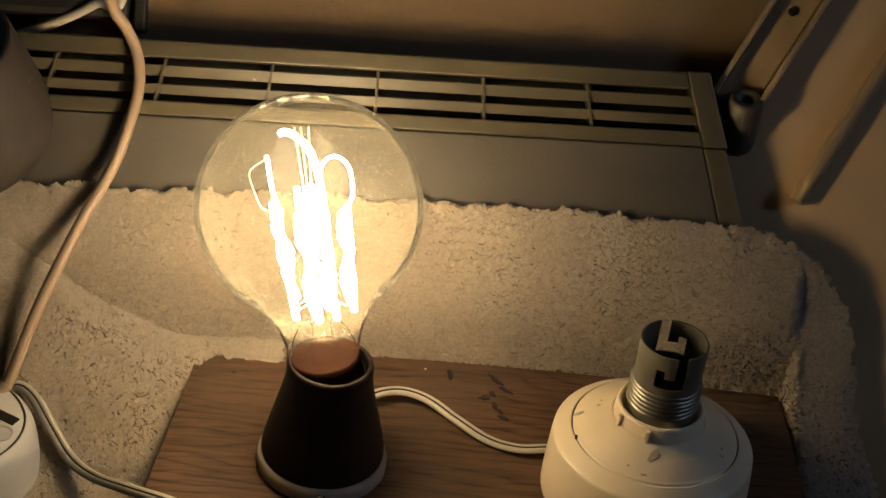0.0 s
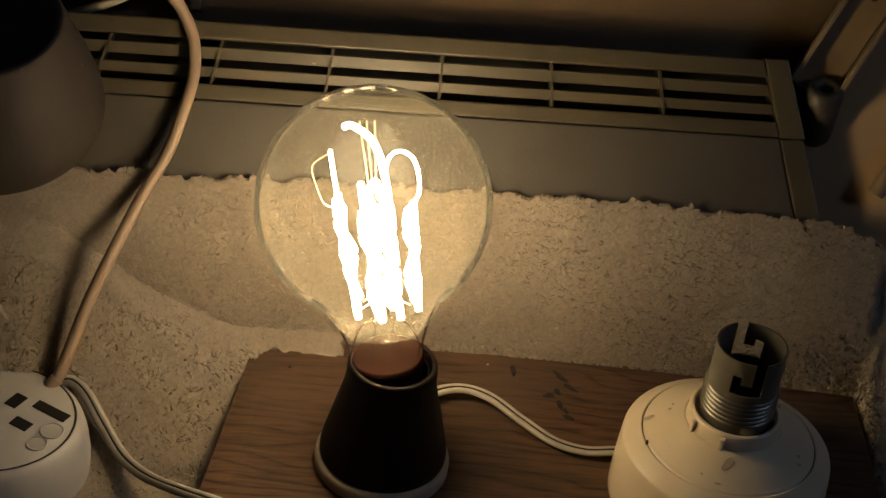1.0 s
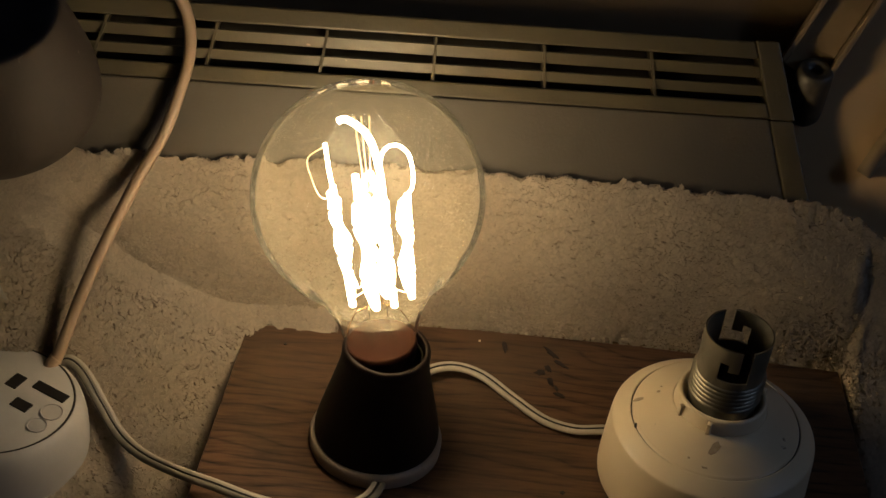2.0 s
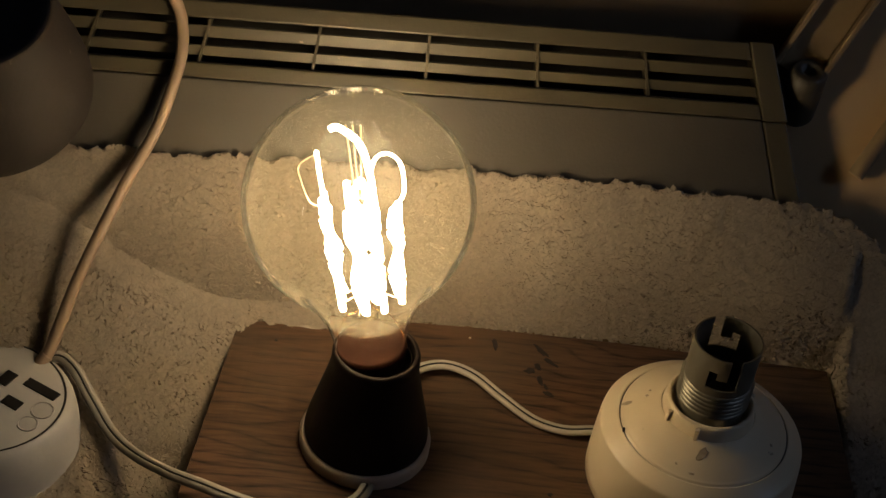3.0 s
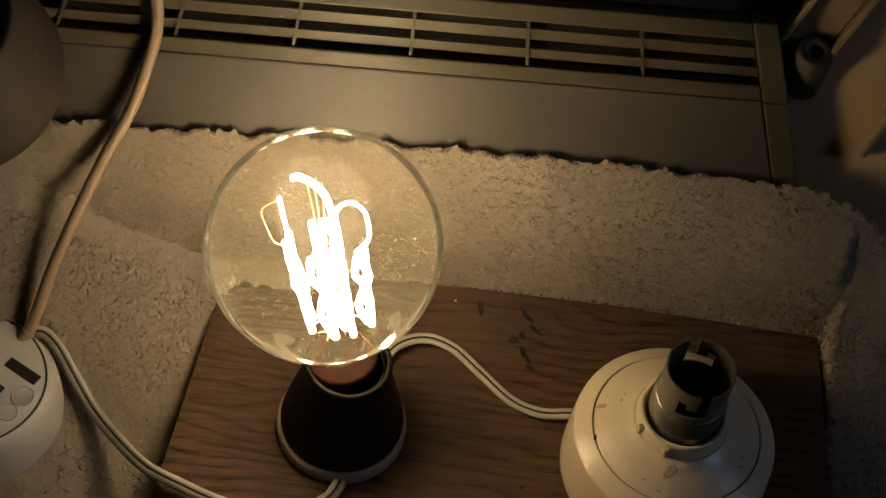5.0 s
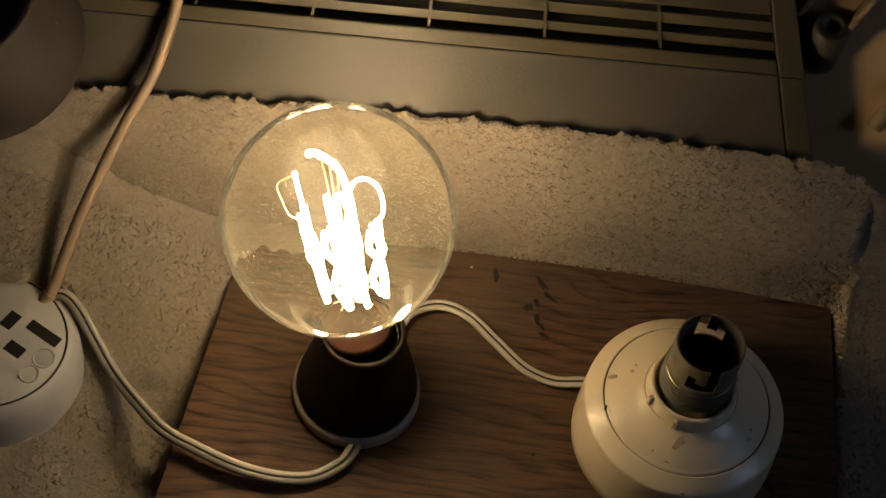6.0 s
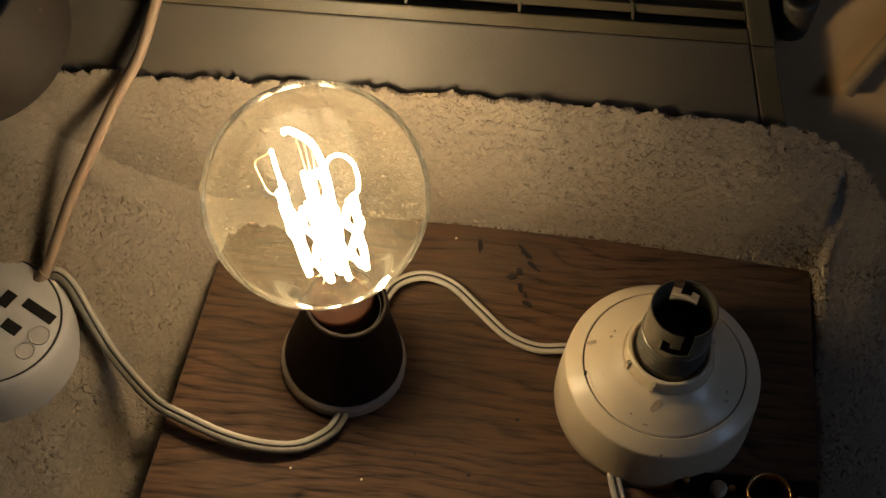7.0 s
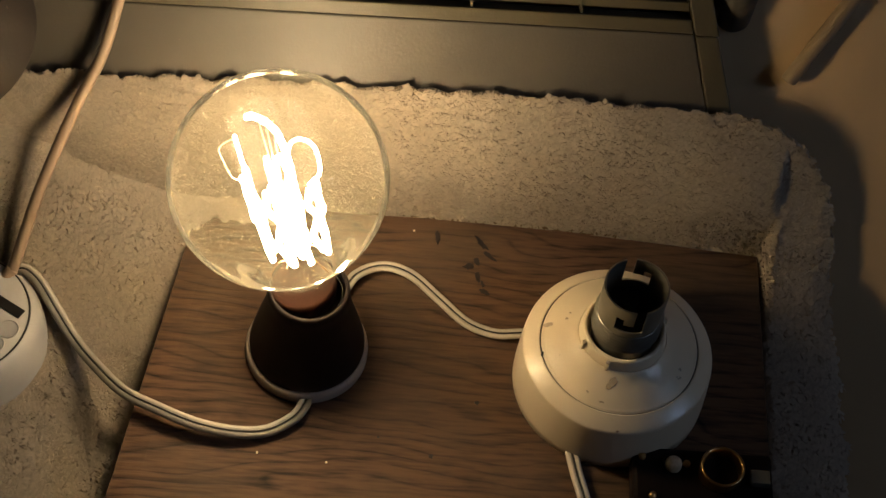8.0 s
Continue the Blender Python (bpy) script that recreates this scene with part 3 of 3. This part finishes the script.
# ---- bulb ----
bulb = thing("light_bulb", (0, 0, 0), "large clear glass filament bulb, lit, dusty glass", "light bulb")
bulb.matrix_basis = pose(0.0070, -0.0073, 0.0415, -3.5, -9.5, 0)
C, RG = 0.0735, 0.0409                      # globe centre above the cap, and its radius
prof = [(0.0118, 0.0070), (0.0130, 0.0110), (0.0140, 0.0165), (0.0160, 0.0240), (0.0196, 0.0320), (0.0245, 0.0400)]
prof += [(RG * math.cos(a), C + RG * math.sin(a)) for a in [radians(d) for d in (-42, -30, -18, -6, 6, 20, 35, 50, 64, 76, 85)]] + [(0, C + RG)]
outline = [(max(p[0], 0), p[1]) for p in smooth_profile(prof, 5)]
cut = next(i for i, p in enumerate(outline) if p[1] > 0.026)
globe = part("globe", lathe(outline[cut:], 96), GLASS, bulb, "clear dusty glass globe", smooth=True)
part("neck", lathe(outline[:cut + 1], 96), CLEAR, globe, smooth=True)
part("cap", lathe([(0, 0.0), (0.0060, 0.0), (0.0125, 0.0030), (0.0130, 0.0060), (0.0134, 0.0085), (0.0130, 0.0105), (0.0120, 0.0108), (0, 0.0108)], 48), CAPM, bulb, "dark tarnished screw cap", smooth=True)
part("stem", lathe([tuple(p) for p in smooth_profile([(0.0070, 0.0112), (0.0064, 0.0150), (0.0052, 0.0200), (0.0042, 0.0260), (0.0038, 0.0330), (0.0052, 0.0370), (0.0030, 0.0395), (0, 0.0400)], 5)], 32), CLEAR, bulb, "glass stem", smooth=True)
part("support_rod", tube([(0, 0, 0.039), (0, 0, 0.085), (0.001, 0, 0.123)], 0.0011, 8, 4), CLEAR, bulb)
# upright filament runs between two levels round the rod
TOPS, LOWS = 0.106, 0.058
for g, (a0, n, r) in enumerate(((160, 5, 1.0), (248, 5, 0.78), (330, 4, 1.05), (70, 4, 0.8))):
    last = None
    for k in range(n):
        a = radians(a0 + 15 * k)
        up = Vector((0.0120 * r * math.cos(a), 0.0085 * r * math.sin(a), TOPS - 0.004 * ((k + g) % 2) + 0.003 * math.sin(g * 2.3)))
        low = Vector((0.0100 * r * math.cos(a) + 0.0012, 0.0070 * r * math.sin(a), LOWS + 0.005 * ((k * 2 + g) % 3)))
        bow = Vector((0.0007 * math.sin(k * 2.1 + g), 0.0006 * math.cos(k * 1.7), 0))
        part("filament", tube([up, up.lerp(low, 0.25) - bow * 1.6, up.lerp(low, 0.5) + bow * 1.5, up.lerp(low, 0.75) - bow * 1.8, low], 0.00115, 8, 4), HOT, bulb)
        if last is not None:
            p = last[k % 2]
            q = (up, low)[k % 2]
            part("filament", tube([p, p.lerp(q, 0.5) + Vector((0, 0, 0.0012 if k % 2 == 0 else -0.0012)), q], 0.00115, 8, 4), HOT, bulb)
        last = (up, low)
part("filament", tube([(-0.0105, 0.002, 0.099), (-0.0120, 0.004, 0.110), (-0.0126, 0.005, 0.122)], 0.0007, 8, 6), HOT, bulb)
part("filament", tube([(0.0050, 0.000, 0.098), (0.0040, 0.003, 0.113), (0.0010, 0.006, 0.124), (-0.0050, 0.007, 0.130), (-0.0080, 0.007, 0.1295)], 0.00115, 8, 6), HOT, bulb)
part("filament", tube([(0.0035, 0.001, 0.100), (0.0050, 0.003, 0.117), (0.0095, 0.004, 0.121), (0.0140, 0.003, 0.117), (0.0145, 0.001, 0.106), (0.0100, 0.000, 0.100)], 0.0006, 8, 6), HOT, bulb)
part("support_wire", tube([(-0.0126, 0.005, 0.121), (-0.0185, 0.004, 0.117), (-0.0180, 0.003, 0.110), (-0.0155, 0.001, 0.103), (-0.0110, 0.002, 0.101)], 0.00022, 6, 5), WARM_WIRE, bulb)
for dx in (-0.0022, 0.0, 0.0025):
    part("support_wire", tube([(dx * 0.4, 0, 0.105), (dx, 0.001, 0.135)], 0.00025, 6, 3), WARM_WIRE, bulb)
for q in range(6):
    a = radians(60 * q + 15)
    part("support_wire", tube([(0, 0, 0.064), (0.005 * math.cos(a), 0.005 * math.sin(a), 0.062), (0.0095 * math.cos(a), 0.0075 * math.sin(a), 0.0590)], 0.00022, 6, 4), WARM_WIRE, bulb)
part("lead_wire", tube([(-0.0115, -0.001, 0.0120), (-0.0125, -0.002, 0.022), (-0.0085, -0.002, 0.034), (-0.003, -0.001, 0.0385), (0.0, -0.003, 0.060)], 0.0003, 6, 6), COPPER, bulb)
part("lead_wire", tube([(0.0115, -0.001, 0.0120), (0.0130, -0.002, 0.023), (0.0085, -0.002, 0.035), (0.002, -0.001, 0.040), (0.0085, -0.002, 0.0600)], 0.0003, 6, 6), COPPER, bulb)

for ob in bulb.children:
    kind = ob.name.split(".")[0]
    if kind in ("filament", "support_wire"):
        ob.matrix_basis = Matrix.Translation((0, 0, -0.0280)) @ Matrix.Diagonal((1.08, 1.08, 0.985, 1))
    elif kind in ("lead_wire", "support_rod", "stem"):
        ob.matrix_basis = Matrix.Diagonal((0.92, 0.92, 0.73, 1))

# ---- white bayonet batten holder ----
BX, BY = 0.1339, -0.0109
batten = thing("bayonet_lamp_holder", (BX, BY, 0), "yellowed white empty bayonet lamp holder with stains", "lamp holder")
batten.matrix_basis = pose(BX, BY, 0) @ Matrix.Scale(0.93, 4)
part("base", lathe([(0.0, 0.0004), (0.0426, 0.0004), (0.0431, 0.0010), (0.0431, 0.0060), (0.0427, 0.0150), (0.0421, 0.0250), (0.04185, 0.0272), (0.0417, 0.0282), (0.0415, 0.0287), (0.0411, 0.0291), (0.0405, 0.02955), (0.0396, 0.0302)] + [(0.0352, 0.0331), (0.03475, 0.0333), (0.0346, 0.0325), (0.0342, 0.0325), (0.03405, 0.0336)] + [tuple(p) for p in smooth_profile([(0.0334, 0.0338), (0.0285, 0.0366), (0.0235, 0.0392), (0.0205, 0.0412), (0.0192, 0.0420)], 4)] + [(0.0190, 0.0414), (0.0188, 0.0421), (0.0180, 0.0470), (0.0174, 0.0480), (0.0163, 0.0480), (0.0158, 0.0470), (0.0158, 0.0420), (0, 0.0418)], 96), CREAM, batten, smooth=True)
for a in (205, 248, 20, 110):
    part("lug", box(0.0176, 0.0200, -0.0009, 0.0009, 0.0405, 0.0468, 0.0004), CREAM, batten).matrix_basis = pose(0, 0, 0, 0, 0, a)
groove = lathe([(0.0348, 0.0329), (0.0345, 0.0326), (0.0340, 0.0328)], 96)
part("groove_line", groove, STAIN, batten)
# shell with two hooked slots, built cell by cell and then thickened
bm = bmesh.new()
NS, NZ, Z0, Z1, RS = 96, 22, 0.0425, 0.0802, 0.0137
ringv = [[bm.verts.new((RS * math.cos(2 * math.pi * i / NS), RS * math.sin(2 * math.pi * i / NS), Z0 + (Z1 - Z0) * j / NZ)) for i in range(NS)] for j in range(NZ + 1)]


def in_slot(i, j, at):
    """Hooked slot: a way in from the rim, then sideways and a little back up."""
    d = (i - at + NS // 2) % NS - NS // 2
    return (0 <= d <= 4 and j >= 14) or (-9 <= d <= 4 and 13 <= j <= 15) or (-9 <= d <= -6 and 13 <= j <= 17)


for j in range(NZ):
    for i in range(NS):
        if not (in_slot(i, j, 75) or in_slot(i, j, 27)):
            bm.faces.new((ringv[j][i], ringv[j][(i + 1) % NS], ringv[j + 1][(i + 1) % NS], ringv[j + 1][i]))
bmesh.ops.recalc_face_normals(bm, faces=bm.faces)
bmesh.ops.solidify(bm, geom=bm.faces[:], thickness=0.0007)
bmesh.ops.delete(bm, geom=[v for v in bm.verts if not v.link_faces], context="VERTS")
shell = part("bayonet_shell", bm, SHELL, batten, "tarnished metal shell with hooked slots")
shell.matrix_basis = pose(0, 0, 0, 0, 0, -12)
for k in range(6):
    z = 0.0500 + 0.0021 * k
    part("thread", lathe([(0.0136, z - 0.0008), (0.0148, z), (0.0136, z + 0.0008)], 72), SHELL, shell, smooth=True)
part("insulator", lathe([(0, 0.0600), (0.0125, 0.0600), (0.0125, 0.0430)], 48), BLACK, batten, "dark contact block")
for s in (-1, 1):
    part("plunger", lathe([(0.0024, 0.0600), (0.0024, 0.0660), (0.0016, 0.0672), (0, 0.0674)], 20), CAPM, batten).matrix_basis = pose(0.0052 * s, 0.002 * s, 0)


def on_dome(x, y):
    """Height of the batten's top at a point."""
    r = math.hypot(x - 0.1423, y + 0.0097)
    if r > 0.0352:
        return 0.0332 + (0.0352 - r) * 0.62
    return 0.0339 + (0.0334 - r) * 0.56


for i, (x, y, rx, ry, rot) in enumerate(((0.1105, -0.0035, 0.0012, 0.0030, 0.1), (0.138, -0.033, 0.0020, 0.0034, -0.4), (0.1185, -0.002, 0.0007, 0.0009, 0.0), (0.120, 0.001, 0.0006, 0.0007, 0.0),
                                         (0.168, -0.022, 0.0008, 0.0008, 0.0), (0.134, -0.040, 0.0014, 0.0005, 0.0), (0.128, -0.036, 0.0007, 0.0005, 0.0))):
    sx, sy = x - 0.1423, y + 0.0097
    rr = math.hypot(sx, sy)
    b = part("stain", blob(0, 0, 0, rx, ry, 60 + i, rot, 0.00008, 18), BROWN_SPOT, batten)
    n = Vector((sx / rr * 0.50, sy / rr * 0.50, 0.86))
    b.matrix_basis = Matrix.Translation((sx, sy, on_dome(x, y))) @ n.to_track_quat("Z", "Y").to_matrix().to_4x4()
part("chip", blob(0, 0, 0, 0.0007, 0.0012, 80, 0, 0.0004), BLACK, batten).matrix_basis = Matrix.Translation((-0.0335, -0.008, 0.0336))

# ---- cords ----


def twin_flex(name, pts, label, a, b, r=0.0018):
    t = thing(name, (0, 0, 0), label, "cable")
    part("core", tube(pts, r, 10, 8, -r * 1.06), a, t, smooth=True)
    part("core", tube(pts, r, 10, 8, r * 1.06), b, t, smooth=True)
    # black strip laid on top of the groove between the cores
    part("web", tube([(x, y, z + r * 0.62) for x, y, z in pts], r * 0.40, 6, 8), BLACK, t, "dark strip along the groove between the cores", smooth=True)
    return t


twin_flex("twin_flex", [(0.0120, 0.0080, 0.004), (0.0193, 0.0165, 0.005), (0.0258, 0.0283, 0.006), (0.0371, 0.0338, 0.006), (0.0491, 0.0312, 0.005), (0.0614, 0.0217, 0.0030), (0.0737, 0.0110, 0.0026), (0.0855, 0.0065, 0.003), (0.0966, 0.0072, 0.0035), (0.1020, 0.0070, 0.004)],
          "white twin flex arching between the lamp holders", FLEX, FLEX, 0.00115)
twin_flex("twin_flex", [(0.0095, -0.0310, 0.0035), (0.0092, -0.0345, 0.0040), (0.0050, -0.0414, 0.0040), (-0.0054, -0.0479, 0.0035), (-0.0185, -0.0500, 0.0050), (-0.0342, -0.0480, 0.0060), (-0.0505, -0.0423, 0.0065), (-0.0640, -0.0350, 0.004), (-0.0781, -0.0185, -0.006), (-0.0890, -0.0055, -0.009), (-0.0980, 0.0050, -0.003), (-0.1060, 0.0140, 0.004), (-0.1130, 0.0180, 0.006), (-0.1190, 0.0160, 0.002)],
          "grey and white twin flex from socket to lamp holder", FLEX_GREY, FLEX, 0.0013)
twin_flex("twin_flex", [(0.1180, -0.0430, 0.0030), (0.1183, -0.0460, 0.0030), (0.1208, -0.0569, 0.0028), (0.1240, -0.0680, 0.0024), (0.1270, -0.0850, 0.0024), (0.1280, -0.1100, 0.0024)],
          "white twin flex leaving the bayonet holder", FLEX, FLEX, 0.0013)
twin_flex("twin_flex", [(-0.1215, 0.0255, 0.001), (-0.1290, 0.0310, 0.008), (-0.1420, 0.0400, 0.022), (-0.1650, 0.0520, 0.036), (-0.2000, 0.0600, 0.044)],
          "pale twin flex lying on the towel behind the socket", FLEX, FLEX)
cord = thing("mains_cord", (0, 0, 0), "round buff rubber mains cord rising over the heater", "cable")
part("sheath", tube([(-0.1225, 0.0120, 0.000), (-0.1170, 0.0175, 0.007), (-0.1080, 0.0400, 0.030), (-0.0945, 0.0660, 0.056), (-0.0850, 0.0810, 0.0715), (-0.0800, 0.0920, 0.0860), (-0.0775, 0.1010, 0.0975), (-0.0790, 0.1080, 0.1090), (-0.0840, 0.1100, 0.1200), (-0.0900, 0.1080, 0.1320), (-0.0980, 0.1020, 0.1700), (-0.1050, 0.1000, 0.3000)], 0.0024, 14, 8), FLEX_BUFF, cord, smooth=True)
part("grip", tube([(-0.1225, 0.0120, 0.000), (-0.1198, 0.0148, 0.0035), (-0.1170, 0.0175, 0.007)], 0.0029, 14, 5), FLEX_BUFF, cord, smooth=True)
cord2 = thing("thin_cord", (0, 0, 0), "thin pale cord hanging behind the heater", "cable")
part("sheath", tube([(-0.1500, 0.1180, 0.0980), (-0.1153, 0.1210, 0.1130), (-0.0980, 0.1230, 0.1230), (-0.0860, 0.1240, 0.1330), (-0.0800, 0.1200, 0.2500)], 0.0021, 10, 8), FLEX, cord2, smooth=True)

# ---- trailing socket ----
sock = thing("trailing_socket", (0, 0, 0), "greyed white round trailing mains socket on the towel", "socket")
sock.matrix_basis = pose(-0.1380, -0.0060, -0.0195) @ Matrix.Scale(0.84, 4)
part("body", lathe([tuple(p) for p in smooth_profile([(0, 0.0002), (0.0425, 0.0002), (0.0440, 0.0020), (0.0438, 0.0120), (0.0425, 0.0220), (0.0405, 0.0275), (0.0380, 0.0300)], 4)] + [(0.0374, 0.0297), (0.0370, 0.0301), (0.0, 0.0306)], 72, 0.95), PLUGM, sock, smooth=True)
part("seam", lathe([(0.0379, 0.0302), (0.0373, 0.0304), (0.0369, 0.0303)], 72, 0.95), BLACK, sock)
for x, y, w, h, rz in ((0.0260, 0.0065, 0.0088, 0.0027, -30), (0.0095, 0.0115, 0.0030, 0.0045, -30), (0.0145, -0.0035, 0.0045, 0.0030, -30)):
    part("pin_slot", box(-w, w, -h, h, 0.0302, 0.0309, 0.0003), BLACK, sock).matrix_basis = pose(x, y, 0, 0, 0, rz)
for x, y, r in ((0.0285, -0.0065, 0.0048), (0.0235, -0.0155, 0.0042)):
    part("screw_cover", lathe([(r + 0.0005, 0.0303), (r + 0.0004, 0.0309), (r, 0.0309), (r - 0.0003, 0.0306), (0, 0.0307)], 32), PLUGM, sock).matrix_basis = pose(x, y, 0)

# ---- old switch parts at the front of the board ----
sw = thing("old_switch_base", (0.1690, -0.0610, 0), "dark brown bakelite switch base with a brass ring", "switch")
part("block", box(-0.027, 0.030, -0.020, 0.016, 0.0003, 0.010, 0.002), BAKELITE, sw)
part("ring", lathe([(0.0088, 0.0102), (0.0090, 0.0160), (0.0084, 0.0168), (0.0077, 0.0160), (0.0075, 0.0102)], 40), BRASS, sw, "brass ring", smooth=True).matrix_basis = pose(0.0085, 0.006, 0)
part("button", lathe([(0.0034, 0.0102), (0.0034, 0.0124), (0.0022, 0.0136), (0, 0.0139)], 24), BROWN_SPOT, sw, "dull brown button", smooth=True).matrix_basis = pose(-0.0105, 0.008, 0)
part("terminal", box(-0.004, 0.004, -0.003, 0.003, 0.0102, 0.0140, 0.0006), SHELL, sw).matrix_basis = pose(0.024, 0.004, 0)
for x, y in ((-0.023, 0.011), (-0.005, 0.009), (-0.019, -0.006)):
    part("screw", lathe([(0.0016, 0.0101), (0.0015, 0.0112), (0, 0.0116)], 16), BRASS, sw, smooth=True).matrix_basis = pose(x, y, 0)
